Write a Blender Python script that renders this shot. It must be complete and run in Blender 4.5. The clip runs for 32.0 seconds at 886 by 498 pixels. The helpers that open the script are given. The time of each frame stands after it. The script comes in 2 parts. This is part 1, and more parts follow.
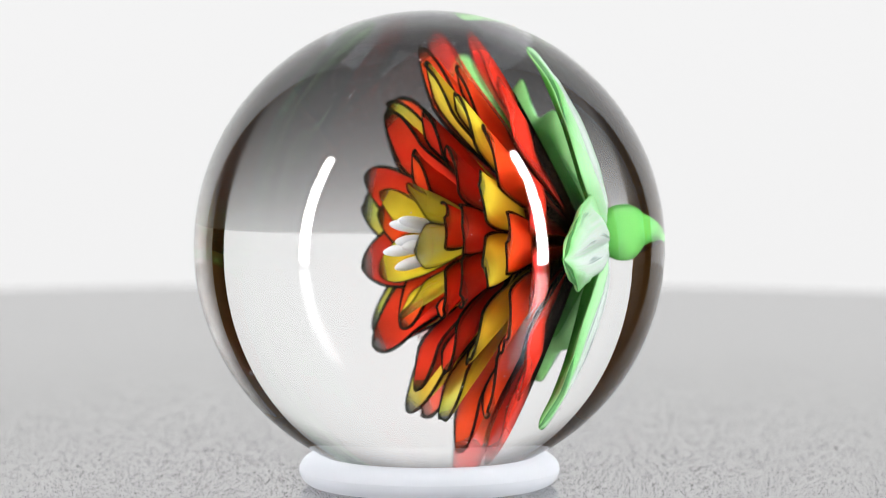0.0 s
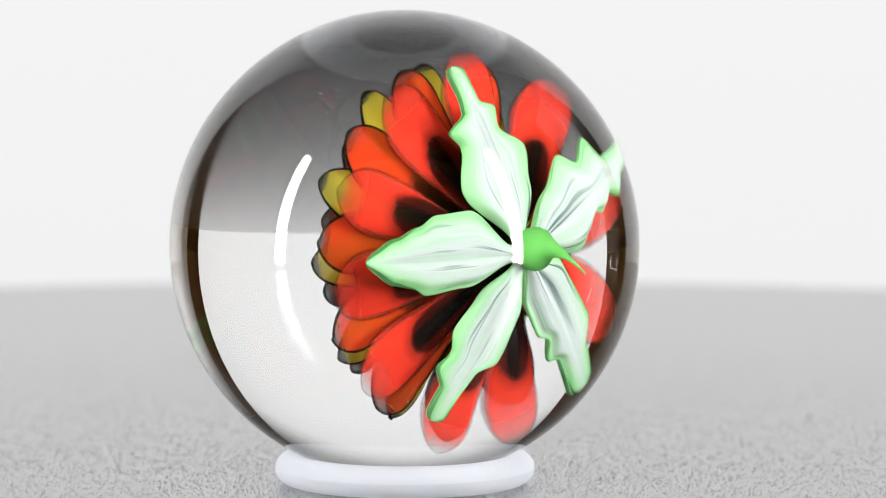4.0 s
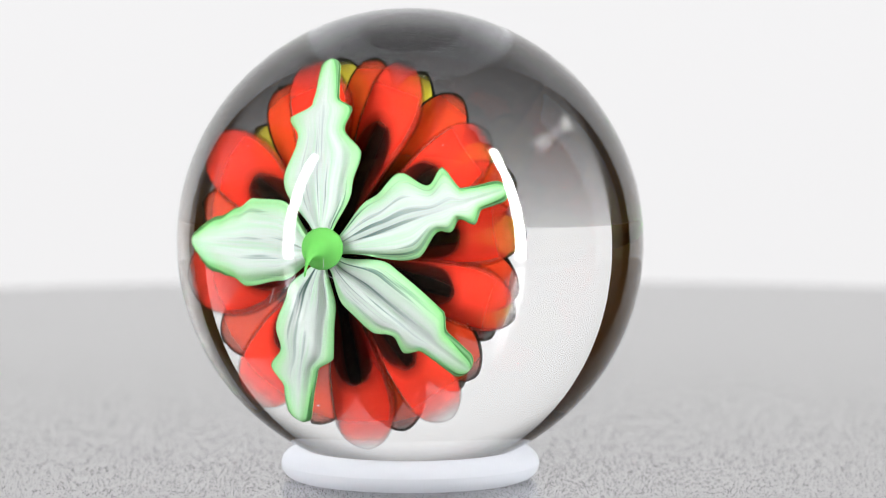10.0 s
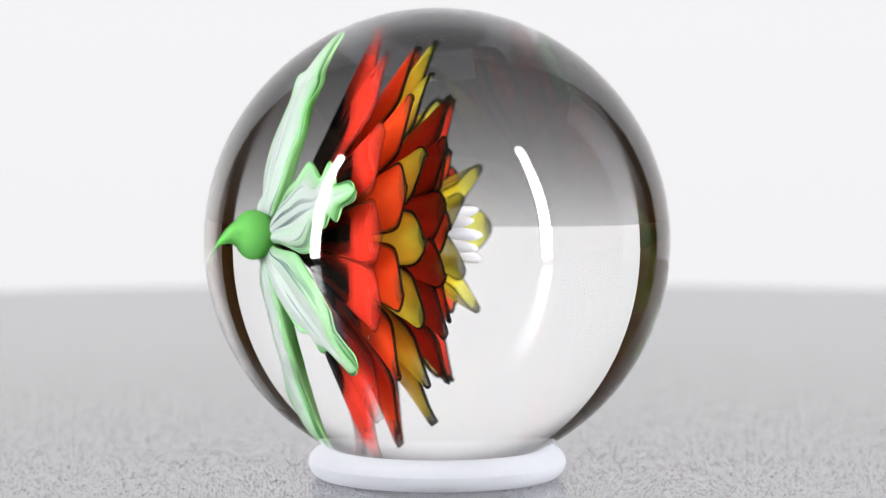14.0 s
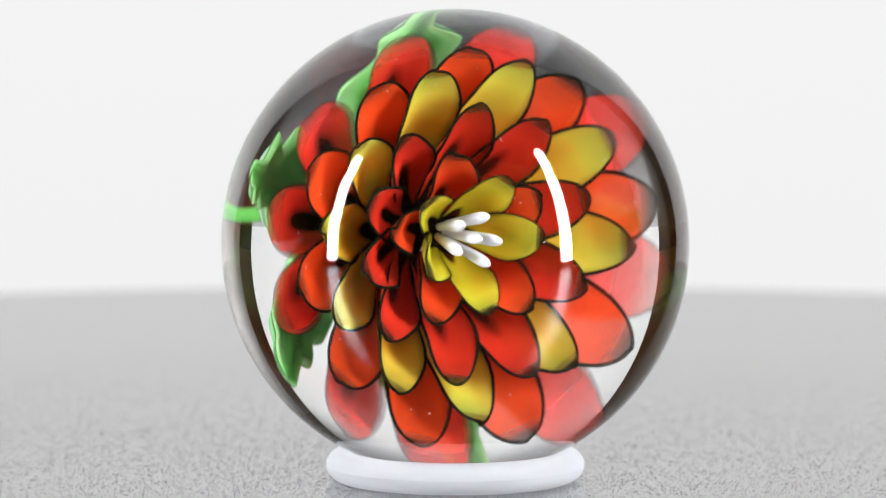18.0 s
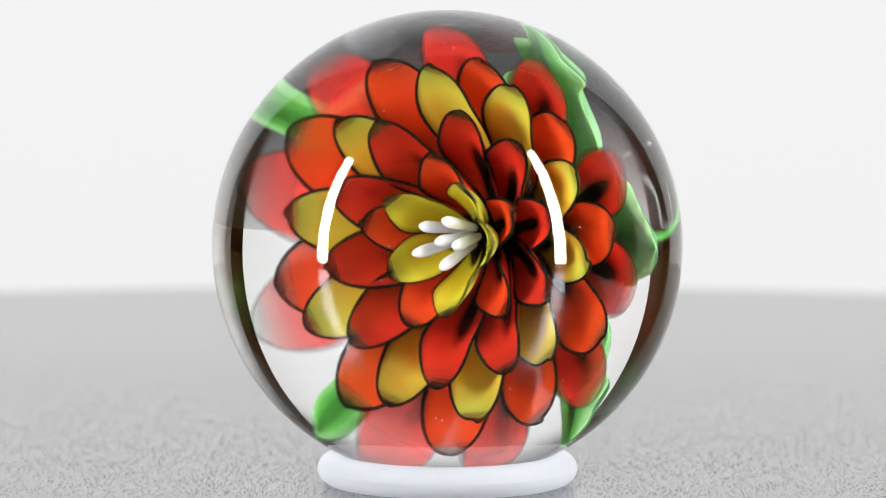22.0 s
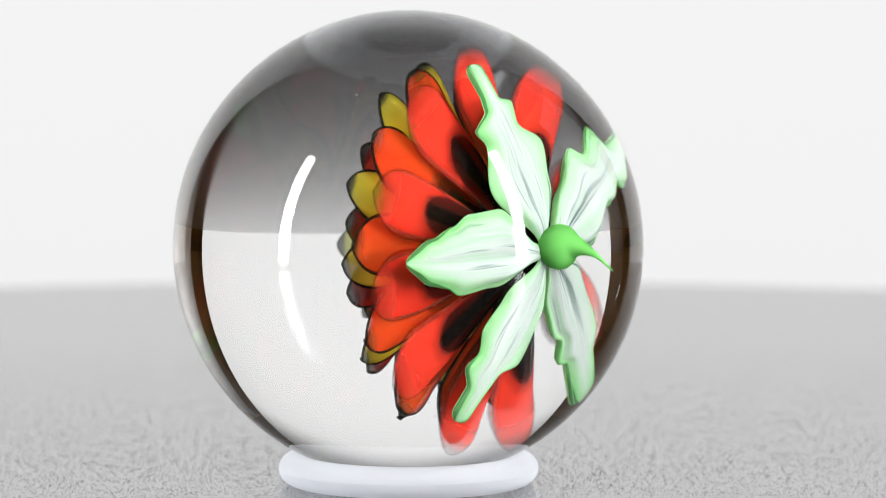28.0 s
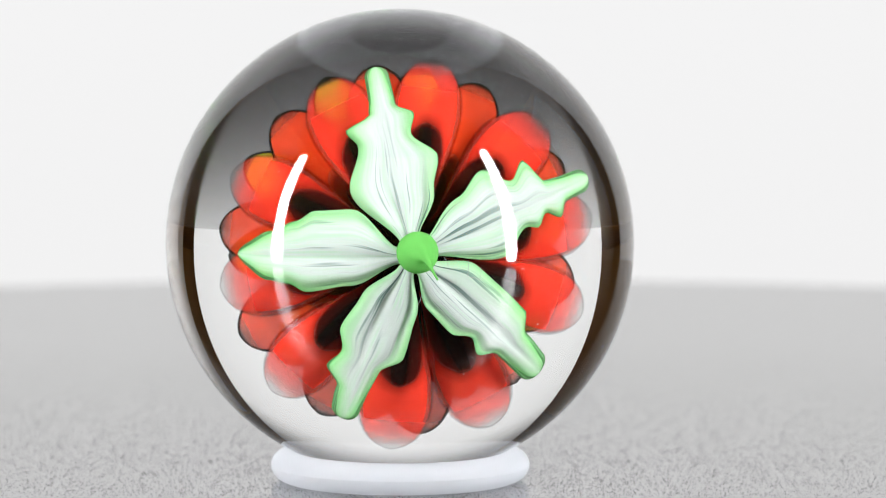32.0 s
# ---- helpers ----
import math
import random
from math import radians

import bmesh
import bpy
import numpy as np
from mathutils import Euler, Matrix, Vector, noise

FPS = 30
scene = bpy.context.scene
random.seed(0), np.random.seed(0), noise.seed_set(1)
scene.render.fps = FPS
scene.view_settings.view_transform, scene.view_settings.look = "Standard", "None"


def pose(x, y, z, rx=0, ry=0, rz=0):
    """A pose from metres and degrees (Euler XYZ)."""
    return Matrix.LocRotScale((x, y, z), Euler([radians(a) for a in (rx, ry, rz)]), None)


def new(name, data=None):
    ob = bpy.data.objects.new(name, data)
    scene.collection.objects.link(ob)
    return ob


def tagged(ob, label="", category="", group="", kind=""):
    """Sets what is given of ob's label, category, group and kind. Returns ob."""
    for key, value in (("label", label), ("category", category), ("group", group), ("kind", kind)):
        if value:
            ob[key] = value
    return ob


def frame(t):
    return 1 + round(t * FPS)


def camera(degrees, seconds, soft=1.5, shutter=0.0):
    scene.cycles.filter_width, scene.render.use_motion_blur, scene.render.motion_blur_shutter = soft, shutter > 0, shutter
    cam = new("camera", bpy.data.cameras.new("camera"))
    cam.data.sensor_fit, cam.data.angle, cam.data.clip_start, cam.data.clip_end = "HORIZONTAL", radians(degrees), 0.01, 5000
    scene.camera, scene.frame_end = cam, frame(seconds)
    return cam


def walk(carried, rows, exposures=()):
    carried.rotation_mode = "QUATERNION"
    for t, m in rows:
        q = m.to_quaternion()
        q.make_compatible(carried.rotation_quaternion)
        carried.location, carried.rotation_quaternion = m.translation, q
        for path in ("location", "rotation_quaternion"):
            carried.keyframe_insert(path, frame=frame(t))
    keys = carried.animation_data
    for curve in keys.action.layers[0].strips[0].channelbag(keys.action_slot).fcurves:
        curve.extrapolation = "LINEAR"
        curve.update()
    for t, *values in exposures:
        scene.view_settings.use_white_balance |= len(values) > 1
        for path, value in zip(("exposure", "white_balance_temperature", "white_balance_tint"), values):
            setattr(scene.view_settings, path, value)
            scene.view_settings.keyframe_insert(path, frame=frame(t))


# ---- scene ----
# All lengths of the marble are given in units of its radius, U metres.
U = 0.025
TURN = 14.52                     # degrees a second, clockwise from above
STEM = -90 + TURN * 7.55         # way the stem points at the start


def spin(t):
    """Where the marble stands on the turning plate at t seconds."""
    a = radians(-86.5 - TURN * t)
    return 0.1204 * U * math.cos(a), 0.1204 * U * math.sin(a)


# ---- camera ----
cam = camera(9.545, 32.0, soft=0.8)
CAM = pose(0, -22.546 * U, 3.115 * U, 90 - 5.4175, 0, -0.166)
walk(cam, [(0, CAM), (32.0, CAM)],
     [(0, 0, 6500, 10), (7.0, 0, 6500, 10), (11.0, 0, 6480, 11.5), (14.5, 0, 6450, 12.5), (16.5, 0, 6495, 10.5), (18.0, 0, 6500, 10), (32.0, 0, 6500, 10)])
cam.data.dof.use_dof = True
cam.data.dof.focus_distance = 0.551
cam.data.dof.aperture_fstop = 36

# ---- light ----
world = bpy.data.worlds.new("studio")
scene.world = world
world.use_nodes = True
world.node_tree.nodes["Background"].inputs[0].default_value = (0.9, 0.95, 1.0, 1)
world.node_tree.nodes["Background"].inputs[1].default_value = 0.03
scene.view_settings.exposure = 0.0


# ---- materials ----
def material(name, color=(0.8, 0.8, 0.8), rough=0.5, spec=0.5, metal=0.0):
    m = bpy.data.materials.new(name)
    m.use_nodes = True
    b = m.node_tree.nodes["Principled BSDF"]
    b.inputs["Base Color"].default_value = (*color, 1)
    b.inputs["Roughness"].default_value = rough
    b.inputs["Specular IOR Level"].default_value = spec
    b.inputs["Metallic"].default_value = metal
    return m


def node(m, kind, **values):
    n = m.node_tree.nodes.new(kind)
    for key, value in values.items():
        n.inputs[key].default_value = value
    return n


def link(m, a, b):
    m.node_tree.links.new(a, b)


def ramp(m, stops):
    n = m.node_tree.nodes.new("ShaderNodeValToRGB")
    el = n.color_ramp.elements
    while len(el) < len(stops):
        el.new(0.5)
    for e, (p, c) in zip(el, stops):
        e.position, e.color = p, (*c, 1)
    return n


def attribute(m, name):
    n = m.node_tree.nodes.new("ShaderNodeAttribute")
    n.attribute_name = name
    return n.outputs["Fac"]


def math_node(m, op, a, b=None, clamp=False):
    n = m.node_tree.nodes.new("ShaderNodeMath")
    n.operation, n.use_clamp = op, clamp
    for i, v in enumerate((a, b)):
        if v is None:
            continue
        if isinstance(v, (int, float)):
            n.inputs[i].default_value = v
        else:
            link(m, v, n.inputs[i])
    return n.outputs[0]


def mix(m, fac, a, b, blend="MIX"):
    n = m.node_tree.nodes.new("ShaderNodeMix")
    n.data_type, n.blend_type = "RGBA", blend
    for sock, v in ((n.inputs[0], fac), (n.inputs[6], a), (n.inputs[7], b)):
        if isinstance(v, (int, float)):
            sock.default_value = v
        elif isinstance(v, tuple):
            sock.default_value = (*v, 1)
        else:
            link(m, v, sock)
    return n.outputs[2]


def noise_node(m, scale, detail=2, rough=0.5, coords=None):
    n = node(m, "ShaderNodeTexNoise", Scale=scale, Detail=detail, Roughness=rough)
    if coords is None:
        coords = m.node_tree.nodes.new("ShaderNodeTexCoord").outputs["Object"]
    link(m, coords, n.inputs["Vector"])
    return n.outputs["Fac"]


def bsdf(m):
    return m.node_tree.nodes["Principled BSDF"]


def let_through(m, share, glow_through=0.3, thin_edge=False, smoky_edge=False):
    """Coloured glass so thin that light soaks through it, and a share goes straight through each of its faces."""
    t = m.node_tree
    base = bsdf(m).inputs["Base Color"]
    soak = node(m, "ShaderNodeBsdfTranslucent", Color=tuple(base.default_value))
    if base.is_linked:
        link(m, base.links[0].from_socket, soak.inputs["Color"])
    body, both = t.nodes.new("ShaderNodeMixShader"), t.nodes.new("ShaderNodeMixShader")
    body.inputs[0].default_value, both.inputs[0].default_value = glow_through, share
    link(m, bsdf(m).outputs[0], body.inputs[1])
    link(m, soak.outputs[0], body.inputs[2])
    link(m, body.outputs[0], both.inputs[1])
    link(m, node(m, "ShaderNodeBsdfTransparent").outputs[0], both.inputs[2])
    if thin_edge:                # the glass thins out towards its edge and tip
        far = math_node(m, "MAXIMUM", math_node(m, "POWER", math_node(m, "ABSOLUTE", attribute(m, "across")), 3.0), math_node(m, "POWER", attribute(m, "along"), 2.2))
        fade = ramp(m, [(0.0, (share * 0.25,) * 3), (0.40, (share * 0.40,) * 3), (0.75, (share,) * 3), (1.0, (0.92,) * 3)])
        link(m, far, fade.inputs[0])
        link(m, fade.outputs[0], both.inputs[0])
    elif smoky_edge:             # a smoky clear border
        far = math_node(m, "MAXIMUM", math_node(m, "ABSOLUTE", attribute(m, "across")), attribute(m, "along"))
        fade = ramp(m, [(0.0, (share,) * 3), (0.90, (share,) * 3), (1.0, (0.45,) * 3)])
        link(m, far, fade.inputs[0])
        link(m, fade.outputs[0], both.inputs[0])
    link(m, both.outputs[0], t.nodes["Material Output"].inputs[0])
    return m


def petal_glass(name, tip, middle, throat, throat_at, wide, patch=0.0, brim=0.77, sharp=0.30):
    """Coloured glass of a petal: a dark throat that runs up its middle, then its colours out to the tip."""
    m = material(name, tip, 0.5, 0.0)
    along, across = attribute(m, "along"), attribute(m, "across")
    wob = math_node(m, "MULTIPLY", math_node(m, "SUBTRACT", noise_node(m, 260, 2), 0.5), 0.16)
    body = ramp(m, [(0.0, middle), (0.55, middle), (0.92, tip)])
    link(m, math_node(m, "ADD", along, wob), body.inputs[0])
    # the throat is a tongue that ends rounded
    s = math_node(m, "ADD", math_node(m, "DIVIDE", along, throat_at), wob)
    q = math_node(m, "ADD", math_node(m, "POWER", s, 4.0), math_node(m, "POWER", math_node(m, "MULTIPLY", math_node(m, "DIVIDE", across, wide), math_node(m, "MULTIPLY", along, 3.4, True)), 2.0))
    edge = ramp(m, [(0.0, (1, 1, 1)), (sharp, (1, 1, 1)), (0.62, (0.45, 0.45, 0.45)), (1.0 - 0.7 * (sharp - 0.30), (0, 0, 0))])
    link(m, math_node(m, "MULTIPLY", q, 0.8), edge.inputs[0])
    col = body.outputs[0]
    if patch:                    # cloudy orange patches in the yellow
        cloud = ramp(m, [(0.45, (0, 0, 0)), (0.68, (1, 1, 1))])
        link(m, noise_node(m, 170, 2), cloud.inputs[0])
        col = mix(m, math_node(m, "MULTIPLY", cloud.outputs[0], patch), col, (0.62, 0.20, 0.015))
    col = mix(m, edge.outputs[0], col, throat)
    # the colour thins out into the dark glass of the rim
    brink = ramp(m, [(0.0, (0, 0, 0)), (brim, (0, 0, 0)), (brim * 0.3 + 0.698, (0.45, 0.45, 0.45)), (brim * 0.1 + 0.9, (1, 1, 1))])
    far = math_node(m, "MAXIMUM", math_node(m, "ABSOLUTE", across), along)
    link(m, far, brink.inputs[0])
    link(m, mix(m, brink.outputs[0], col, (0.012, 0.014, 0.008)), bsdf(m).inputs["Base Color"])
    return m


BLACK = (0.006, 0.005, 0.004)
M = {
    "A": petal_glass("red_glass", (0.66, 0.038, 0.028), (0.68, 0.042, 0.026), BLACK, 0.74, 0.42),
    "B": petal_glass("orange_red_glass", (0.80, 0.085, 0.016), (0.78, 0.070, 0.014), BLACK, 0.44, 0.6),
    "C": petal_glass("yellow_glass", (0.53, 0.61, 0.085), (0.69, 0.51, 0.045), BLACK, 0.30, 0.6, 0.65),
    "D": petal_glass("dark_red_glass", (0.54, 0.026, 0.013), (0.60, 0.030, 0.014), BLACK, 0.64, 0.40),
    "E": petal_glass("vermilion_glass", (0.74, 0.075, 0.015), (0.62, 0.04, 0.012), BLACK, 0.52, 0.46),
    "F": petal_glass("lemon_glass", (0.70, 0.70, 0.05), (0.74, 0.66, 0.03), BLACK, 0.30, 0.42),
    "A_back": petal_glass("red_glass_back", (0.58, 0.036, 0.020), (0.60, 0.038, 0.020), BLACK, 0.66, 1.1, 0, 0.85, 0.5),
    "B_back": petal_glass("orange_red_glass_back", (0.64, 0.060, 0.016), (0.62, 0.055, 0.014), BLACK, 0.55, 0.75, 0, 0.88, 0.5),
    "C_back": petal_glass("yellow_glass_back", (0.72, 0.63, 0.05), (0.72, 0.61, 0.045), BLACK, 0.4, 0.7, 0, 0.78),
    "D_back": petal_glass("dark_red_glass_back", (0.36, 0.018, 0.010), (0.42, 0.022, 0.011), BLACK, 0.4, 0.6, 0, 0.62),
    "E_back": petal_glass("vermilion_glass_back", (0.62, 0.045, 0.014), (0.62, 0.04, 0.012), BLACK, 0.3, 0.6, 0, 0.80),
    "F_back": petal_glass("lemon_glass_back", (0.52, 0.54, 0.10), (0.58, 0.54, 0.06), BLACK, 0.25, 0.5, 0, 0.66),
    "rim": material("black_rim_glass", (0.010, 0.013, 0.008), 0.4, 0.0),
    "thin_rim": material("smoky_rim_glass", (0.012, 0.016, 0.010), 0.4, 0.0),
    "white": material("white_glass", (0.70, 0.71, 0.74), 0.5, 0.0),
    "core": material("black_glass", BLACK, 0.4, 0.0),
}


def make_sepal_outside():
    m = material("sepal_white_green_glass", (0.8, 0.9, 0.8), 0.5, 0.0)
    along, across = attribute(m, "along"), attribute(m, "across")
    green, pale, white = (0.15, 0.43, 0.14), (0.32, 0.545, 0.31), (0.49, 0.54, 0.525)
    r = ramp(m, [(0.0, white), (0.30, white), (0.66, pale), (0.97, green), (1.0, (0.05, 0.16, 0.05))])
    a2 = math_node(m, "POWER", math_node(m, "ABSOLUTE", across), 1.8)
    t2 = math_node(m, "POWER", along, 3.6)
    link(m, math_node(m, "ADD", math_node(m, "MULTIPLY", a2, math_node(m, "ADD", 0.72, math_node(m, "MULTIPLY", along, 0.24))), math_node(m, "MULTIPLY", t2, 0.62)), r.inputs[0])
    # veins that run from the stem outwards
    xyz = node(m, "ShaderNodeCombineXYZ")
    link(m, math_node(m, "MULTIPLY", across, 8.0), xyz.inputs[0])
    link(m, math_node(m, "MULTIPLY", along, 1.4), xyz.inputs[1])
    info = m.node_tree.nodes.new("ShaderNodeObjectInfo")
    link(m, math_node(m, "MULTIPLY", info.outputs["Random"], 40), xyz.inputs[2])
    n = noise_node(m, 1.0, 2, 0.55, xyz.outputs[0])
    vein = ramp(m, [(0.0, (1, 1, 1)), (0.345, (1, 1, 1)), (0.44, (0, 0, 0))])
    link(m, n, vein.inputs[0])
    fade = math_node(m, "SUBTRACT", 1.25, math_node(m, "MULTIPLY", along, 1.5), True)
    f = math_node(m, "MULTIPLY", vein.outputs[0], fade)
    col = mix(m, math_node(m, "MULTIPLY", f, 0.92), r.outputs[0], (0.045, 0.11, 0.10))
    # pale green streaks between them
    soft = ramp(m, [(0.50, (0, 0, 0)), (0.66, (1, 1, 1))])
    link(m, n, soft.inputs[0])
    col = mix(m, math_node(m, "MULTIPLY", soft.outputs[0], 0.45), col, (0.31, 0.58, 0.33))
    link(m, col, bsdf(m).inputs["Base Color"])
    return m


for key, share in (("A", 0.50), ("B", 0.32), ("C", 0.25), ("D", 0.15), ("E", 0.15), ("F", 0.36)):
    let_through(M[key], share, 0.3 if key == "A" else 0.48, key == "A", key != "A")
    let_through(M[key + "_back"], 0.48 if key == "F" else share, 0.3 if key == "A" else 0.48, key == "A", key != "A")
let_through(M["rim"], 0.36)
let_through(M["thin_rim"], 0.86)
let_through(M["white"], 0.0, 0.5)
M["sepal_out"] = make_sepal_outside()


def make_sepal_inside():
    m = material("green_glass", (0.2, 0.6, 0.2), 0.5, 0.0)
    r = ramp(m, [(0.10, (0.035, 0.17, 0.022)), (0.55, (0.10, 0.36, 0.065)), (1.0, (0.36, 0.68, 0.30))])
    wob = math_node(m, "MULTIPLY", math_node(m, "SUBTRACT", noise_node(m, 160, 3), 0.5), 1.2)
    link(m, math_node(m, "ADD", math_node(m, "ABSOLUTE", attribute(m, "across")), wob), r.inputs[0])
    link(m, r.outputs[0], bsdf(m).inputs["Base Color"])
    return m


M["sepal_in"] = let_through(make_sepal_inside(), 0.05, 0.45)
let_through(M["sepal_out"], 0.06, 0.35)
M["bud"] = let_through(material("leaf_green_glass", (0.12, 0.40, 0.09), 0.5, 0.0), 0.0, 0.4)


def make_clear():
    m = bpy.data.materials.new("clear_glass")
    m.use_nodes = True
    t = m.node_tree
    t.nodes.remove(bsdf(m))
    g = node(m, "ShaderNodeBsdfGlass", IOR=1.5, Roughness=0.0, Color=(0.998, 1.0, 0.998, 1))
    link(m, g.outputs[0], t.nodes["Material Output"].inputs[0])
    return m


M["clear"] = make_clear()
M["pale"] = let_through(material("pale_speck", (0.6, 0.6, 0.6), 0.6, 0.0), 0.45)


def make_plate():
    m = material("speckled_grey_plate", (0.2, 0.2, 0.2), 0.3, 0.9)
    bsdf(m).inputs["IOR"].default_value = 1.35
    fine = noise_node(m, 5200, 2, 0.7)
    grain = noise_node(m, 1250, 6, 0.85)
    cloud = noise_node(m, 22, 4, 0.6)
    both = math_node(m, "ADD", math_node(m, "MULTIPLY", fine, 0.35), math_node(m, "MULTIPLY", grain, 0.65))
    r = ramp(m, [(0.36, (0.005, 0.005, 0.005)), (0.48, (0.012, 0.0115, 0.012)), (0.62, (0.034, 0.0335, 0.035))])
    link(m, both, r.inputs[0])
    c = ramp(m, [(0.3, (0.86, 0.86, 0.86)), (0.7, (1.08, 1.08, 1.08))])
    link(m, cloud, c.inputs[0])
    link(m, mix(m, 1.0, r.outputs[0], c.outputs[0], "MULTIPLY"), bsdf(m).inputs["Base Color"])
    # matt dark grains between polished ones
    g = ramp(m, [(0.34, (0.36, 0.36, 0.36)), (0.43, (0.58, 0.58, 0.58)), (0.58, (0.72, 0.72, 0.72))])
    link(m, both, g.inputs[0])
    link(m, g.outputs[0], bsdf(m).inputs["Specular IOR Level"])
    rough = ramp(m, [(0.34, (0.33, 0.33, 0.33)), (0.43, (0.23, 0.23, 0.23))])
    link(m, both, rough.inputs[0])
    link(m, rough.outputs[0], bsdf(m).inputs["Roughness"])
    # a clear lacquer over it
    bsdf(m).inputs["Coat Weight"].default_value = 1.0
    bsdf(m).inputs["Coat IOR"].default_value = 1.34
    bsdf(m).inputs["Coat Roughness"].default_value = 0.17
    return m


M["plate"] = make_plate()


def make_grit():
    m = material("grey_mineral_grit", (0.1, 0.1, 0.1), 0.3, 0.6)
    geo = m.node_tree.nodes.new("ShaderNodeNewGeometry")
    r = ramp(m, [(0.0, (0.022, 0.022, 0.022)), (0.25, (0.05, 0.05, 0.051)), (0.60, (0.085, 0.085, 0.087)), (1.0, (0.26, 0.26, 0.266))])
    link(m, geo.outputs["Random Per Island"], r.inputs[0])
    link(m, r.outputs[0], bsdf(m).inputs["Base Color"])
    return m


M["grit"] = make_grit()


def make_silicone():
    m = material("milky_silicone", (0.66, 0.68, 0.715), 0.34, 0.28)
    return let_through(m, 0.12, 0.62)


M["silicone"] = make_silicone()


def make_glow_sheet():
    """White sheet whose emission stands in for backlight, painted dimmer towards its top."""
    m = material("glowing_white_sheet", (0.2, 0.2, 0.2), 0.9, 0.0)
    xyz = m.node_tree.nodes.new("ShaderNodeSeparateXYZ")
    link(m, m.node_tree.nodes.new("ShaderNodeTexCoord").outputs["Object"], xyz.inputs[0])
    # no lamp behind it: the falloff with height is painted into the emission
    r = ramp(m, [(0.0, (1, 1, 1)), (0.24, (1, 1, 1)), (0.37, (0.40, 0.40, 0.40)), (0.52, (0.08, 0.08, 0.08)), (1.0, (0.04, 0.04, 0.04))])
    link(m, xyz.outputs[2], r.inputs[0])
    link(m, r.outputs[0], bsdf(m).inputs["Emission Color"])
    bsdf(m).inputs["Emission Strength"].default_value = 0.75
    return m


M["glow_sheet"] = make_glow_sheet()
M["wall"] = material("brown_studio_wall", (0.62, 0.33, 0.09), 0.8, 0.2)
M["ceiling"] = material("dim_ceiling", (0.12, 0.065, 0.025), 0.9, 0.1)
M["floor"] = material("dark_floor", (0.06, 0.05, 0.045), 0.6, 0.3)
M["card"] = material("white_foam_board", (0.8, 0.8, 0.79), 0.9, 0.2)


def make_wood():
    m = material("warm_brown_wood", (0.3, 0.14, 0.04), 0.5, 0.4)
    xyz = node(m, "ShaderNodeMapping")
    link(m, m.node_tree.nodes.new("ShaderNodeTexCoord").outputs["Object"], xyz.inputs["Vector"])
    xyz.inputs["Scale"].default_value = (2, 30, 30)
    r = ramp(m, [(0.3, (0.20, 0.085, 0.02)), (0.7, (0.42, 0.20, 0.06))])
    link(m, noise_node(m, 1.5, 4, 0.6, xyz.outputs[0]), r.inputs[0])
    link(m, r.outputs[0], bsdf(m).inputs["Base Color"])
    return m


M["wood"] = make_wood()
M["metal"] = material("black_metal", (0.02, 0.02, 0.02), 0.4, 0.5)


def glow(name, color, strength):
    m = bpy.data.materials.new(name)
    m.use_nodes = True
    t = m.node_tree
    t.nodes.remove(bsdf(m))
    e = node(m, "ShaderNodeEmission", Color=(*color, 1), Strength=strength)
    link(m, e.outputs[0], t.nodes["Material Output"].inputs[0])
    return m


M["tube"] = glow("lit_light_bar", (1.0, 1.0, 1.0), 92)


# ---- building helpers ----
def part(name, bm, mats, parent=None, label="", smooth=True):
    me = bpy.data.meshes.new(name)
    bmesh.ops.recalc_face_normals(bm, faces=bm.faces)
    bm.to_mesh(me)
    bm.free()
    for m in mats if isinstance(mats, list) else [mats]:
        me.materials.append(m)
    if smooth:
        me.polygons.foreach_set("use_smooth", [True] * len(me.polygons))
    ob = new(name, me)
    ob.parent = parent
    if label:
        ob["label"] = label
    return ob


def box(bm, x0, y0, z0, x1, y1, z1, bevel=0.0):
    vs = bmesh.ops.create_cube(bm, size=1)["verts"]
    for v in vs:
        v.co = Vector(((x0 + x1) / 2 + v.co.x * (x1 - x0), (y0 + y1) / 2 + v.co.y * (y1 - y0), (z0 + z1) / 2 + v.co.z * (z1 - z0)))
    if bevel:
        bmesh.ops.bevel(bm, geom=list({e for v in vs for e in v.link_edges}), offset=bevel, segments=2, affect="EDGES")
    return bm


def lathe(profile, steps=64):
    """A body turned round z from (radius, height) pairs; radius 0 closes it."""
    bm = bmesh.new()
    rings = []
    for r, z in profile:
        if r < 1e-9:
            rings.append([bm.verts.new((0, 0, z))])
        else:
            rings.append([bm.verts.new((r * math.cos(2 * math.pi * i / steps), r * math.sin(2 * math.pi * i / steps), z)) for i in range(steps)])
    for a, b in zip(rings, rings[1:]):
        for i in range(steps):
            j = (i + 1) % steps
            q = [a[i % len(a)], a[j % len(a)], b[j % len(b)], b[i % len(b)]]
            q = list(dict.fromkeys(q))
            if len(q) > 2:
                bm.faces.new(q)
    return bm


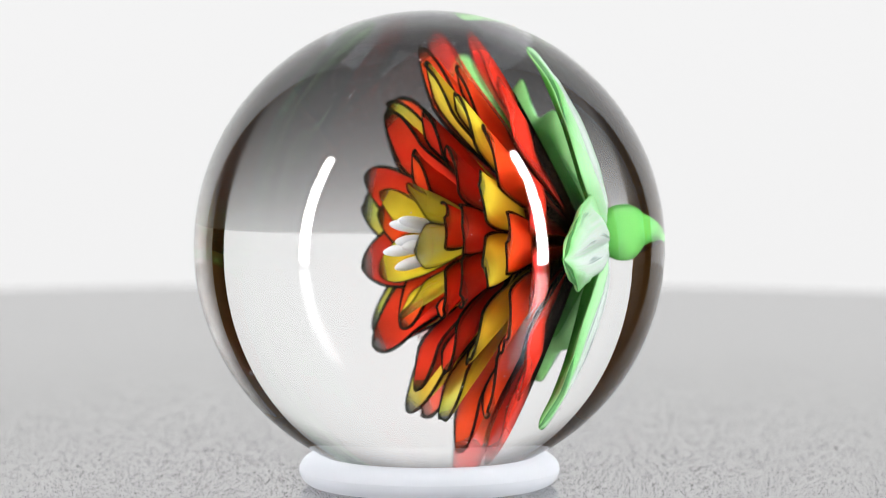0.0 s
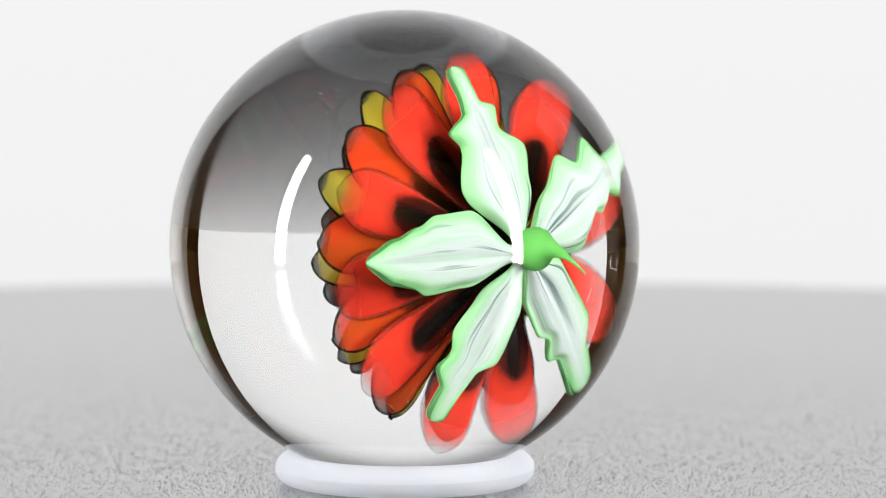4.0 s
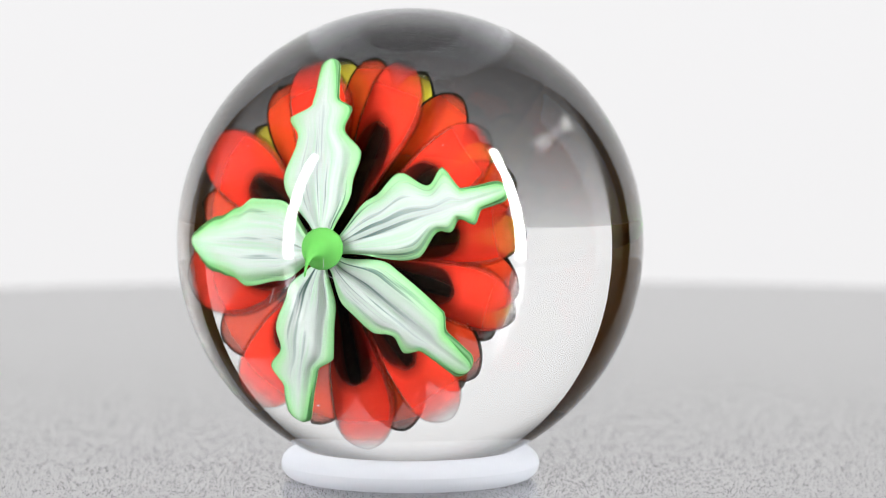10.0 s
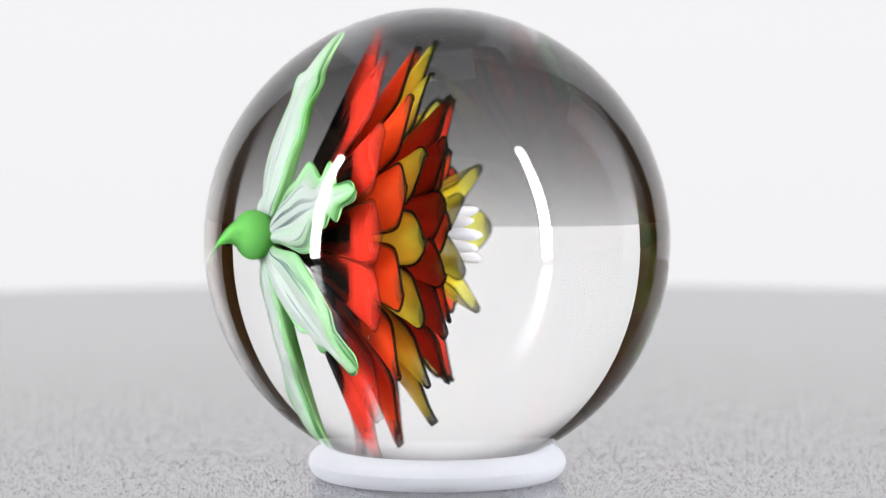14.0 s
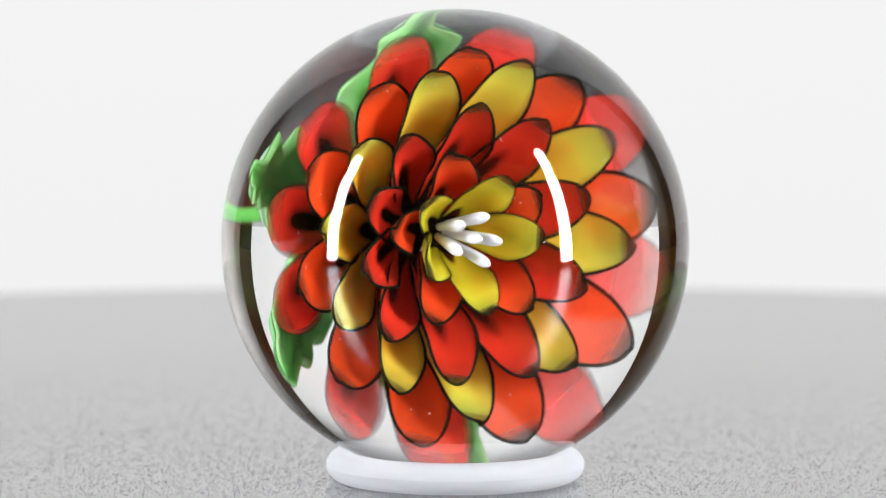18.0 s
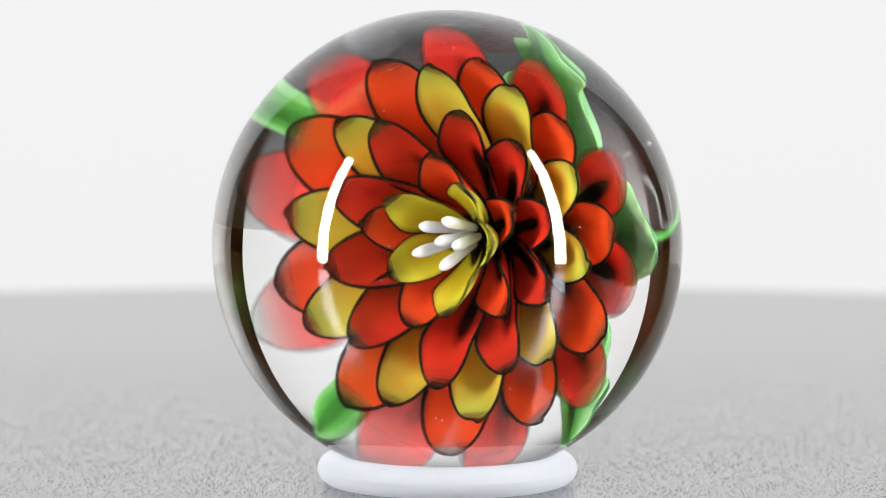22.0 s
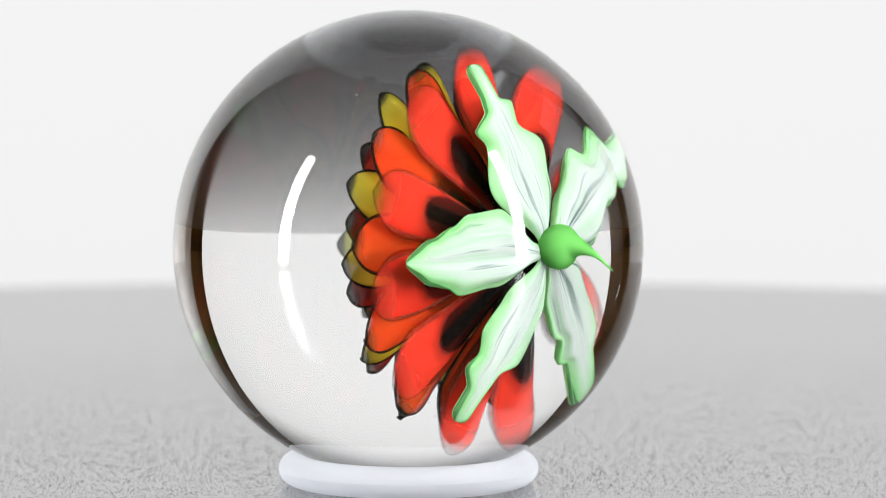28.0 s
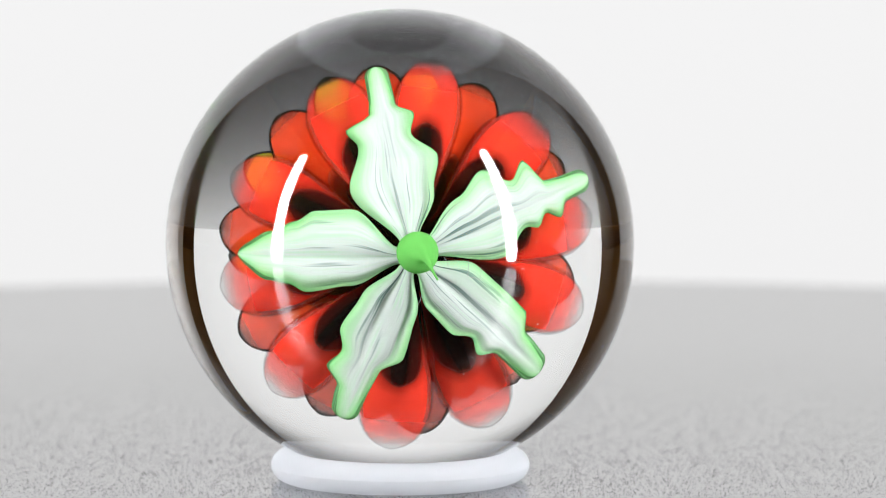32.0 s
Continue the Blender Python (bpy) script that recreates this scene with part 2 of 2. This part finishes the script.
def tube(points, radii, sides=8, caps=True):
    """A round bar along points, with a radius at each."""
    bm = bmesh.new()
    rings, side = [], None
    n = len(points)
    for i, p in enumerate(points):
        d = (points[min(i + 1, n - 1)] - points[max(i - 1, 0)]).normalized()
        if side is None:
            side = d.orthogonal().normalized()
        side = (side - d * side.dot(d)).normalized()
        other = d.cross(side)
        rings.append([bm.verts.new(p + radii[i] * (side * math.cos(2 * math.pi * k / sides) + other * math.sin(2 * math.pi * k / sides))) for k in range(sides)])
    for a, b in zip(rings, rings[1:]):
        for k in range(sides):
            bm.faces.new((a[k], a[(k + 1) % sides], b[(k + 1) % sides], b[k]))
    if caps:
        bm.faces.new(rings[0][::-1])
        bm.faces.new(rings[-1])
    return bm


# ---- the studio ----
def setting(name, bm, mat, label, smooth=False):
    return tagged(part(name, bm, mat, None, "", smooth), label, kind="structure")


ROOM = 1.6
setting("floor", box(bmesh.new(), -ROOM, -ROOM, -0.95, ROOM, ROOM, -0.85), M["floor"], "dark studio floor")
setting("wall_north", box(bmesh.new(), -ROOM, ROOM, -0.85, ROOM, ROOM + 0.1, 1.75), M["wall"], "dim brown studio wall")
setting("wall_south", box(bmesh.new(), -ROOM, -ROOM - 0.1, -0.85, ROOM, -ROOM, 1.75), M["wall"], "dim brown studio wall")
setting("wall_west", box(bmesh.new(), -ROOM - 0.1, -ROOM, -0.85, -ROOM, ROOM, 1.75), M["wall"], "dim brown studio wall")
setting("wall_east", box(bmesh.new(), ROOM, -ROOM, -0.85, ROOM + 0.1, ROOM, 1.75), M["wall"], "dim brown studio wall")
setting("ceiling", box(bmesh.new(), -ROOM, -ROOM, 1.75, ROOM, ROOM, 1.85), M["ceiling"], "dim plain studio ceiling")


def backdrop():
    """White sheet that glows by itself and stands on the desk behind the plate."""
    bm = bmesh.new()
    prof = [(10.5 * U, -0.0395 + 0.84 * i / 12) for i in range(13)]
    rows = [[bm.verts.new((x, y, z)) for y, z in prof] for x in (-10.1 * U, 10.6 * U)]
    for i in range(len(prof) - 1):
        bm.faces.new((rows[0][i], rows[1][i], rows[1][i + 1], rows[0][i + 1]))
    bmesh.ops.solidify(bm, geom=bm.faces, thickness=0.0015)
    return setting("backdrop", bm, M["glow_sheet"], "seamless white backdrop sheet that glows by itself, dimmer at its top, standing behind the plate", True)


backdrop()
desk = tagged(new("desk"), "large warm brown wooden studio desk", "desk")
part("desktop", box(bmesh.new(), -1.45, -0.35, -0.08, 1.45, 1.45, -0.0405, 0.003), M["wood"], desk)
for lx in (-1.40, 1.34):
    for ly in (-0.32, 1.36):
        part("leg", box(bmesh.new(), lx, ly, -0.85, lx + 0.06, ly + 0.06, -0.08, 0.003), M["wood"], desk)


def reflector():
    """A matt white card on two feet that stands upright to one side of the plate."""
    ob = tagged(new("reflector_card"), "matt white foam board card standing beside the plate", "reflector")
    ob.matrix_world = pose(14.6 * U, 6.1 * U, -0.0405, 0, 0, -74)
    part("card", box(bmesh.new(), -0.10, -0.0025, 0.002, 0.08, 0.0025, 0.42, 0.0008), M["card"], ob, "white foam board")
    for x in (-0.07, 0.05):
        part("foot", box(bmesh.new(), x - 0.004, -0.05, 0, x + 0.004, 0.05, 0.0018, 0.0005), M["metal"], ob, "thin black metal foot")
    return ob


reflector()


def light_bar(x, y, low, high):
    """An upright light bar on a round foot; its tube shines from low to high above the plate."""
    ob = tagged(new("light_bar"), "upright white light bar on a round foot", "lamp", "light bars")
    ob.matrix_world = pose(x, y, -0.0405, 0, 0, math.degrees(math.atan2(x, -y)))
    low, high = low + 0.0405, high + 0.0405
    part("foot", lathe([(0, 0), (0.034, 0), (0.034, 0.006), (0.014, 0.009), (0.009, low - 0.004), (0, low - 0.004)], 32), M["metal"], ob)
    part("housing", box(bmesh.new(), -0.0125, -0.016, low - 0.008, 0.0125, -0.003, high + 0.004, 0.002), M["metal"], ob)
    part("light_strip", tube([Vector((0, -0.001, low + i * (high - low) / 8)) for i in range(9)], [0.0117] * 9, 20), M["tube"], ob, "lit white tube")
    return ob


light_bar(-8.55 * U, -5.1 * U, 0.31 * U, 9.0 * U)
light_bar(7.6 * U, -5.75 * U, 0.31 * U, 9.9 * U)

# ---- turntable and ring ----
turntable = tagged(new("turntable"), "round grey speckled turntable plate, slowly turning", "turntable")
plate = part("plate", lathe([(0, -0.012), (8.44 * U - 0.002, -0.012), (8.44 * U, -0.010), (8.44 * U, -0.0015), (8.44 * U - 0.0015, 0), (0, 0)], 160), M["plate"], turntable, "grey speckled stone-look plate", False)
plate.location = (-0.19 * U, -0.05 * U, 0)


def grit():
    """Fine mineral grains that stand proud of the plate, thickest round its middle."""
    rng = np.random.default_rng(5)
    area = 5.5 * U * (1 - np.sqrt(1 - 0.999 * rng.uniform(0, 1, 110000))) ** 0.62
    n = len(area)
    a = rng.uniform(0, 2 * np.pi, n)
    size = rng.uniform(0.00004, 0.00011, n)
    high = size * rng.uniform(0.35, 0.75, n)
    turn = rng.uniform(0, np.pi, n)
    cx, cy = area * np.cos(a), area * np.sin(a)
    verts = np.zeros((n, 5, 3))
    for k in range(4):
        q = size * rng.uniform(0.7, 1.2, n)
        verts[:, k, 0] = cx + q * np.cos(turn + k * np.pi / 2)
        verts[:, k, 1] = cy + q * np.sin(turn + k * np.pi / 2)
        verts[:, k, 2] = -0.00002
    verts[:, 4, 0], verts[:, 4, 1], verts[:, 4, 2] = cx + rng.uniform(-0.4, 0.4, n) * size, cy + rng.uniform(-0.4, 0.4, n) * size, high
    first = np.arange(n)[:, None] * 5
    faces = np.concatenate([np.concatenate([first + k, first + (k + 1) % 4, first + 4], 1) for k in range(4)])
    me = bpy.data.meshes.new("grit")
    me.from_pydata(verts.reshape(-1, 3).tolist(), [], faces.tolist())
    me.materials.append(M["grit"])
    ob = new("grit", me)
    ob.parent = turntable
    ob.location = (0, 0, 0)
    return tagged(ob, "fine light and dark mineral grit of the plate", kind="stuff")


grit()
part("pedestal", lathe([(0, -0.0405), (0.07, -0.0405), (0.07, -0.014), (0.06, -0.0121), (0, -0.0121)], 48), M["metal"], turntable, "black turntable base")

ring = tagged(part("support_ring", lathe([(0.479 * U + 0.0755 * U * math.cos(a), 0.0680 * U + 0.0675 * U * math.sin(a)) for a in [2 * math.pi * i / 24 for i in range(25)]], 96), M["silicone"]), "milky white silicone ring under the glass marble", "ring")

# ---- the marble ----
marble = tagged(new("glass_marble"), "clear glass marble with a red and yellow glass flower inside", "marble")


def glass_ball():
    bm = bmesh.new()
    bmesh.ops.create_icosphere(bm, subdivisions=7, radius=U)
    ball = part("glass_ball", bm, M["clear"], marble, "clear polished glass ball")
    ball.visible_shadow = False       # clear glass lets the light in
    return ball


glass_ball()


def bend(p0, p1, p2, s):
    return ((1 - s) ** 2 * p0[0] + 2 * s * (1 - s) * p1[0] + s * s * p2[0], (1 - s) ** 2 * p0[1] + 2 * s * (1 - s) * p1[1] + s * s * p2[1])


def blade(angle, base, bow, tip, wide, cup, thick, outline, lift=lambda s, j: 0.0, along=16, across=6, shift=0.0):
    """A curved blade of glass at an angle round the flower's axis, from base over bow to tip, each (along the axis, out from it).
    Returns its bmesh, with how far along and across each vertex lies, and the line of its edge."""
    a = radians(angle)
    out, side, axis = Vector((0, -math.cos(a), math.sin(a))), Vector((0, math.sin(a), math.cos(a))), Vector((1, 0, 0))
    bm = bmesh.new()
    la, lc = bm.verts.layers.float.new("along"), bm.verts.layers.float.new("across")
    ss = [math.sin(math.pi / 2 * (i / along) ** 0.8) if i < along else 1.0 for i in range(along + 1)]
    grids = ([], [])
    left, right = [], []
    for i, s in enumerate(ss):
        x, r = bend(base, bow, tip, s)
        x1, r1 = bend(base, bow, tip, min(1, s + 0.01))
        x0, r0 = bend(base, bow, tip, max(0, s - 0.01))
        way = (axis * (x1 - x0) + out * (r1 - r0)).normalized()
        up = side.cross(way)          # towards the flower's face
        if up.x > 0:
            up = -up
        mid = axis * x + out * r + Vector((0, -0.020, 0.018)) * shift * (1 - s)
        rows = ([], [])
        for k in range(-across, across + 1):
            j = math.sin(math.pi / 2 * k / across)
            w0, w1 = outline(s, -1) * wide, outline(s, 1) * wide
            w = w1 if j > 0 else w0
            p = mid + side * (w * j) + up * (cup * w * j * j * min(1.0, (1.0 - s) / 0.3) + lift(s, j) * wide)
            t = thick * math.sqrt(max(0, 1 - j * j)) * min(1, w / (wide * 0.35))
            for g, sign in ((0, 1), (1, -1)):
                if abs(k) == across and g == 1:
                    rows[1].append(rows[0][0 if k < 0 else -1])
                    continue
                v = bm.verts.new((p + up * t * sign) * U)
                v[la], v[lc] = s, j
                rows[g].append(v)
            if k == -across:
                left.append(p * U)
            if k == across:
                right.append(p * U)
        grids[0].append(rows[0])
        grids[1].append(rows[1])
    for g, grid in enumerate(grids):
        for r0, r1 in zip(grid, grid[1:]):
            for k in range(2 * across):
                f = bm.faces.new((r0[k], r0[k + 1], r1[k + 1], r1[k]))
                f.material_index = g
    return bm, left + right[-2::-1]


def petal_outline(full, neck):
    """Half the width of a petal along its length: a neck that swells to a round tip."""
    def f(s, sgn):
        if s < full:
            q = s / full
            return neck + (1 - neck) * (q * q * (3 - 2 * q))
        q = (s - full) / (1 - full)
        return max(0.0, 1 - q ** 2.2) ** 0.6
    return f


# where each petal points, seen from the face, and how far out it reaches
PETALS = {}
PETALS["A"] = [(99, 0.632), (64.5, 0.624), (24, 0.630), (-12, 0.622), (-47, 0.645), (-86, 0.665), (-116.5, 0.648), (-159.5, 0.606), (171, 0.612), (137.5, 0.615)]
PETALS["B"] = [(116.7, 0.556), (80.8, 0.575), (46, 0.572), (5.8, 0.588), (-29, 0.590), (-63.2, 0.586), (-95.8, 0.586), (-129.4, 0.540), (-166, 0.530), (153.3, 0.553)]
PETALS["C"] = [(96.3, 0.533), (65.7, 0.565), (28.2, 0.540), (-3.4, 0.515), (-44.2, 0.490), (-81, 0.516), (-114, 0.478), (-152, 0.476), (173.6, 0.475), (137.2, 0.466)]
PETALS["D"] = [(81.5, 0.410), (50.8, 0.424), (15.3, 0.402), (-19.4, 0.395), (-58.8, 0.430), (-92, 0.402), (-135, 0.378), (-168, 0.346), (156.5, 0.354), (122, 0.390)]
PETALS["E"] = [(94.2, 0.256), (24.4, 0.266), (-39.8, 0.278), (-114, 0.236), (165.5, 0.237)]
PETALS["F"] = [(136.5, 0.188), (58, 0.216), (3.8, 0.210), (-73.4, 0.196), (-150.8, 0.150)]

# layer: base and bow (along the axis, out from it), tip along the axis, its slopes across the flower and with height, half width, cup, widest at, neck, lip, shift of the base
LAYERS = [
    ("A", (0.43, 0.04), (0.28, 0.37), 0.164, (0, -0.015), 0.116, 0.42, 0.70, 0.22, 0.00, 0.0),
    ("B", (0.38, 0.04), (0.215, 0.345), 0.080, (0, -0.040), 0.106, 0.46, 0.70, 0.22, 0.04, 0.1),
    ("C", (0.33, 0.04), (0.165, 0.335), 0.008, (0, 0), 0.091, 0.55, 0.62, 0.22, 0.06, 0.3),
    ("D", (0.26, 0.04), (0.105, 0.265), -0.046, (-0.04, 0), 0.082, 0.70, 0.62, 0.22, 0.10, 0.6),
    ("E", (0.20, 0.03), (0.065, 0.180), -0.052, (-0.03, 0), 0.074, 0.80, 0.66, 0.25, 0.14, 0.9),
    ("F", (0.15, 0.02), (0.035, 0.150), -0.112, (0.10, 0), 0.068, 0.70, 0.66, 0.30, 0.12, 1.0),
]
LABELS = {"A": "broad red glass petal", "B": "orange-red glass petal", "C": "golden yellow glass petal", "D": "dark red glass petal", "E": "short vermilion glass petal", "F": "lemon yellow glass petal"}


def flower():
    rnd = random.Random(4)
    for key, base, bow, tip_x, slope, wide, cup, full, neck, lip, shift in LAYERS:
        usual = sum(r for _, r in PETALS[key]) / len(PETALS[key])
        for ang, reach in PETALS[key]:
            reach += 0.010 if key == "A" else 0.0
            end = (tip_x - slope[0] * reach * math.cos(radians(ang)) + slope[1] * reach * math.sin(radians(ang)) + rnd.uniform(-0.004, 0.004), reach)
            k = reach / usual
            skew, roll = rnd.uniform(-0.08, 0.08), rnd.uniform(-0.05, 0.05)

            def curl(s, j, q=skew, o=roll, h=lip):
                # the tip rolls back into a lip, and no two petals lie quite flat
                return q * j * s + o * math.sin(3.2 * s + 2 * j) * s - h * max(0.0, (s - 0.72) / 0.28) ** 2 * 1.6

            bm, edge = blade(ang, base, (bow[0], bow[1] * k), end, wide * rnd.uniform(0.96, 1.05), cup, 0.010, petal_outline(full, neck), curl, shift=shift)
            ob = part("petal", bm, [M[key], M[key + "_back"]], marble, LABELS[key])
            half = len(edge) / 2 - 0.5
            radii = []
            for i in range(len(edge)):
                q = min(1, max(0, (1 - abs(i - half) / half) * 2.6))
                radii.append((0.0012 + (0.0030 if key == "A" else 0.0036) * q * q * (3 - 2 * q)) * U)
            part("rim", tube(edge[3:-3], radii[3:-3], 6), M["thin_rim" if key in "AF" else "rim"], ob, "thin smoky black edge")
    # the dark heart that the petals grow from
    core = [Vector((0.46 - 0.045 * i, 0, 0)) * U for i in range(9)]
    part("heart", tube(core, [q * U for q in (0.02, 0.05, 0.06, 0.06, 0.055, 0.05, 0.045, 0.04, 0.03)], 20), M["core"], marble, "black glass heart of the flower")
    # stamens
    for y, z, x in ((-0.025, 0.018, -0.115), (0.032, 0.064, -0.110), (-0.050, 0.086, -0.115), (-0.090, 0.008, -0.120), (-0.047, -0.058, -0.125), (0.048, -0.019, -0.122)):
        pts, rad = [], []
        for i in range(25):
            s = math.sin(math.pi / 2 * i / 24)
            out = 0.30 + 0.70 * s
            pts.append(Vector((0.10 + (x - 0.10) * s, -0.02 + (y + 0.02) * out, 0.022 + (z - 0.022) * out)) * U)
            rad.append((0.011 + 0.008 * min(1, s * 1.2)) * U * (1 if s < 0.70 else math.sqrt(max(0.003, 1 - ((s - 0.70) / 0.30) ** 2))))
        part("stamen", tube(pts, rad, 12), M["white"], marble, "white glass stamen")


flower()


def smooth_way(stations, s):
    """A smooth run through (place, value) stations."""
    for (a, va), (b, vb) in zip(stations, stations[1:]):
        if s <= b:
            q = (s - a) / (b - a)
            return va + (vb - va) * q * q * (3 - 2 * q)
    return stations[-1][1]


def sepals():
    # angle seen from the face, tip along the axis and out from it, and how far either edge stands off the midrib
    rows = [
        (80, 0.312, 0.682, [(0, 0.15), (0.36, 1.05), (0.58, 0.70), (0.672, 0.92), (0.735, 0.34), (0.82, 0.28), (1, 0.27)],
         [(0, 0.15), (0.28, 0.75), (0.46, 0.98), (0.60, 0.50), (0.705, 0.66), (0.765, 0.30), (1, 0.28)]),
        (158.5, 0.270, 0.692, [(0, 0.15), (0.30, 0.78), (0.47, 1.12), (0.60, 0.64), (0.695, 0.95), (0.76, 0.34), (0.86, 0.29), (1, 0.26)],
         [(0, 0.15), (0.43, 0.82), (0.58, 0.42), (0.64, 0.54), (0.70, 0.32), (0.77, 0.55), (0.83, 0.27), (1, 0.27)]),
        (-137, 0.258, 0.612, [(0, 0.15), (0.30, 0.80), (0.52, 0.80), (0.69, 0.78), (0.78, 0.44), (1, 0.34)],
         [(0, 0.15), (0.25, 0.62), (0.45, 0.66), (0.56, 0.42), (0.66, 0.60), (0.73, 0.32), (1, 0.34)]),
        (-68.5, 0.302, 0.625, [(0, 0.15), (0.28, 0.60), (0.54, 0.70), (0.66, 0.34), (0.82, 0.30), (1, 0.30)],
         [(0, 0.15), (0.28, 0.68), (0.50, 0.82), (0.62, 0.60), (0.73, 0.78), (0.82, 0.40), (1, 0.30)]),
        (-0.5, 0.295, 0.592, [(0, 0.15), (0.34, 0.66), (0.60, 0.80), (0.70, 0.64), (0.82, 0.56), (1, 0.18)],
         [(0, 0.15), (0.32, 1.02), (0.54, 0.98), (0.66, 0.74), (0.80, 0.52), (1, 0.18)]),
    ]
    rnd = random.Random(8)
    for ang, x, r, edge0, edge1 in rows:
        def outline(s, sgn, e0=edge0, e1=edge1):
            w = smooth_way(e0 if sgn < 0 else e1, s)
            if s > 0.94:
                w *= math.sqrt(max(0.003, 1 - ((s - 0.94) / 0.06) ** 2))
            return w

        turn = rnd.uniform(0, 6)

        def folds(s, j, a=turn):
            return (0.10 * math.cos(j * 7 + a) + 0.055 * math.cos(j * 15 + 2 * a)) * (1.05 - s) * min(1, s * 4) + 0.05 * math.sin(9 * s + a) * j * s

        bm, edge = blade(ang, (0.50, 0.03), (0.43, 0.30 * r / 0.6), (x, r), 0.158, 0.04, 0.022, outline, folds, 56, 12)
        part("sepal", bm, [M["sepal_in"], M["sepal_out"]], marble, "white and green glass sepal with a toothed edge")


sepals()


def bud():
    pts, rad = [], []
    for i in range(33):
        s = i / 32
        x = 0.475 + 0.33 * s
        z = -0.006 + 0.040 * math.sin(math.pi * s) - 0.065 * s * s + 0.02 * max(0, s - 0.85)
        pts.append(Vector((x, 0.014 + 0.065 * s * s, z)) * U)
        if s < 0.40:
            r = 0.075 * math.sqrt(max(0.03, 1 - ((s - 0.22) / 0.225) ** 2))
        else:
            q = (s - 0.40) / 0.60
            r = 0.040 * (1 - q) ** 2.4 + 0.0042
        rad.append(r * U)
    return part("stem", tube(pts, rad, 20), M["bud"], marble, "leaf-green glass bud of the stem with a thin curled tail")


bud()


def seeds():
    """Tiny air bubbles caught in the glass."""
    rnd = random.Random(21)
    bm = bmesh.new()
    for i in range(38):
        d = Vector((rnd.gauss(0, 1), rnd.gauss(0, 1), rnd.gauss(0, 1))).normalized() * rnd.uniform(0.45, 0.93)
        ball = bmesh.ops.create_icosphere(bm, subdivisions=1, radius=rnd.choice((0.0012, 0.0018, 0.0027)) * U)
        stretch = Vector((1, 1, 1)) if i % 3 else Vector((0.8, 2.2, 0.8))
        for v in ball["verts"]:
            v.co = Vector(v.co * stretch) + d * U
    for x, y, z in ((0.05, 0.213, 0.480), (0.02, -0.453, 0.195), (0.095, 0.089, -0.475), (0.060, 0.051, -0.490), (0.040, -0.190, -0.420), (-0.115, -0.154, 0.120), (0.190, 0.089, 0.520)):
        bmesh.ops.create_icosphere(bm, subdivisions=2, radius=0.0025 * U, matrix=Matrix.Translation(Vector((x, y, z)) * U))
    return tagged(part("seed_bubbles", bm, M["pale"], marble, "tiny pale air bubbles in the glass"), kind="stuff")


seeds()


def threads():
    """Fine pale threads in the glass beside the bud."""
    rows = [((0.868, 0.20, 0.010), (0.868, 0.195, -0.055)), ((0.868, 0.195, -0.055), (0.864, 0.245, -0.070)), ((0.864, 0.245, -0.070), (0.855, 0.250, -0.020)),
            ((0.975, 0.010, -0.120), (0.970, -0.015, -0.180)), ((0.972, 0.075, 0.140), (0.970, 0.085, 0.190)), ((0.955, 0.12, -0.02), (0.958, 0.10, 0.03))]
    for a, b in rows:
        mid = (Vector(a) + Vector(b)) / 2 + Vector((0, 0.004, 0.003))
        part("thread", tube([Vector(a) * U, mid * U, Vector(b) * U], [0.0011 * U] * 3, 6), M["pale"], marble, "fine pale glass thread")


def dust():
    """Short curled fibres and specks of dust that cling to the ball."""
    rnd = random.Random(33)
    bm = bmesh.new()
    for i in range(30):
        d = Vector((rnd.gauss(0, 1), rnd.gauss(0, 1), abs(rnd.gauss(0, 0.8)) - 0.2)).normalized()
        u = d.orthogonal().normalized()
        v = d.cross(u)
        turn, long, curve = rnd.uniform(0, 6.28), rnd.uniform(0.002, 0.011), rnd.uniform(-1.6, 1.6)
        pts = []
        for k in range(5):
            w = turn + curve * k / 4
            at = d * 1.0006 + (u * math.cos(w) + v * math.sin(w)) * long * (k / 4 - 0.5) * 2
            pts.append(at.normalized() * 1.0008 * U)
        piece = tube(pts, [0.0010 * U] * 5, 5)
        me = bpy.data.meshes.new("fibre")
        piece.to_mesh(me)
        piece.free()
        bm.from_mesh(me)
        bpy.data.meshes.remove(me)
    return tagged(part("dust", bm, M["pale"], marble, "short pale dust fibres on the glass"), kind="stuff")


dust()
threads()


# ---- what moves ----
def motions():
    times = [0.5 * i for i in range(65)]
    walk(turntable, [(t, pose(0, 0, -0.020 * U, 0, 0, -TURN * t)) for t in times])
    walk(ring, [(t, pose(*spin(t), -0.020 * U, 0, 0, -TURN * t)) for t in times])
    walk(marble, [(t, pose(*spin(t), 1.001 * U, 0, 0, STEM - TURN * t)) for t in times])


motions()
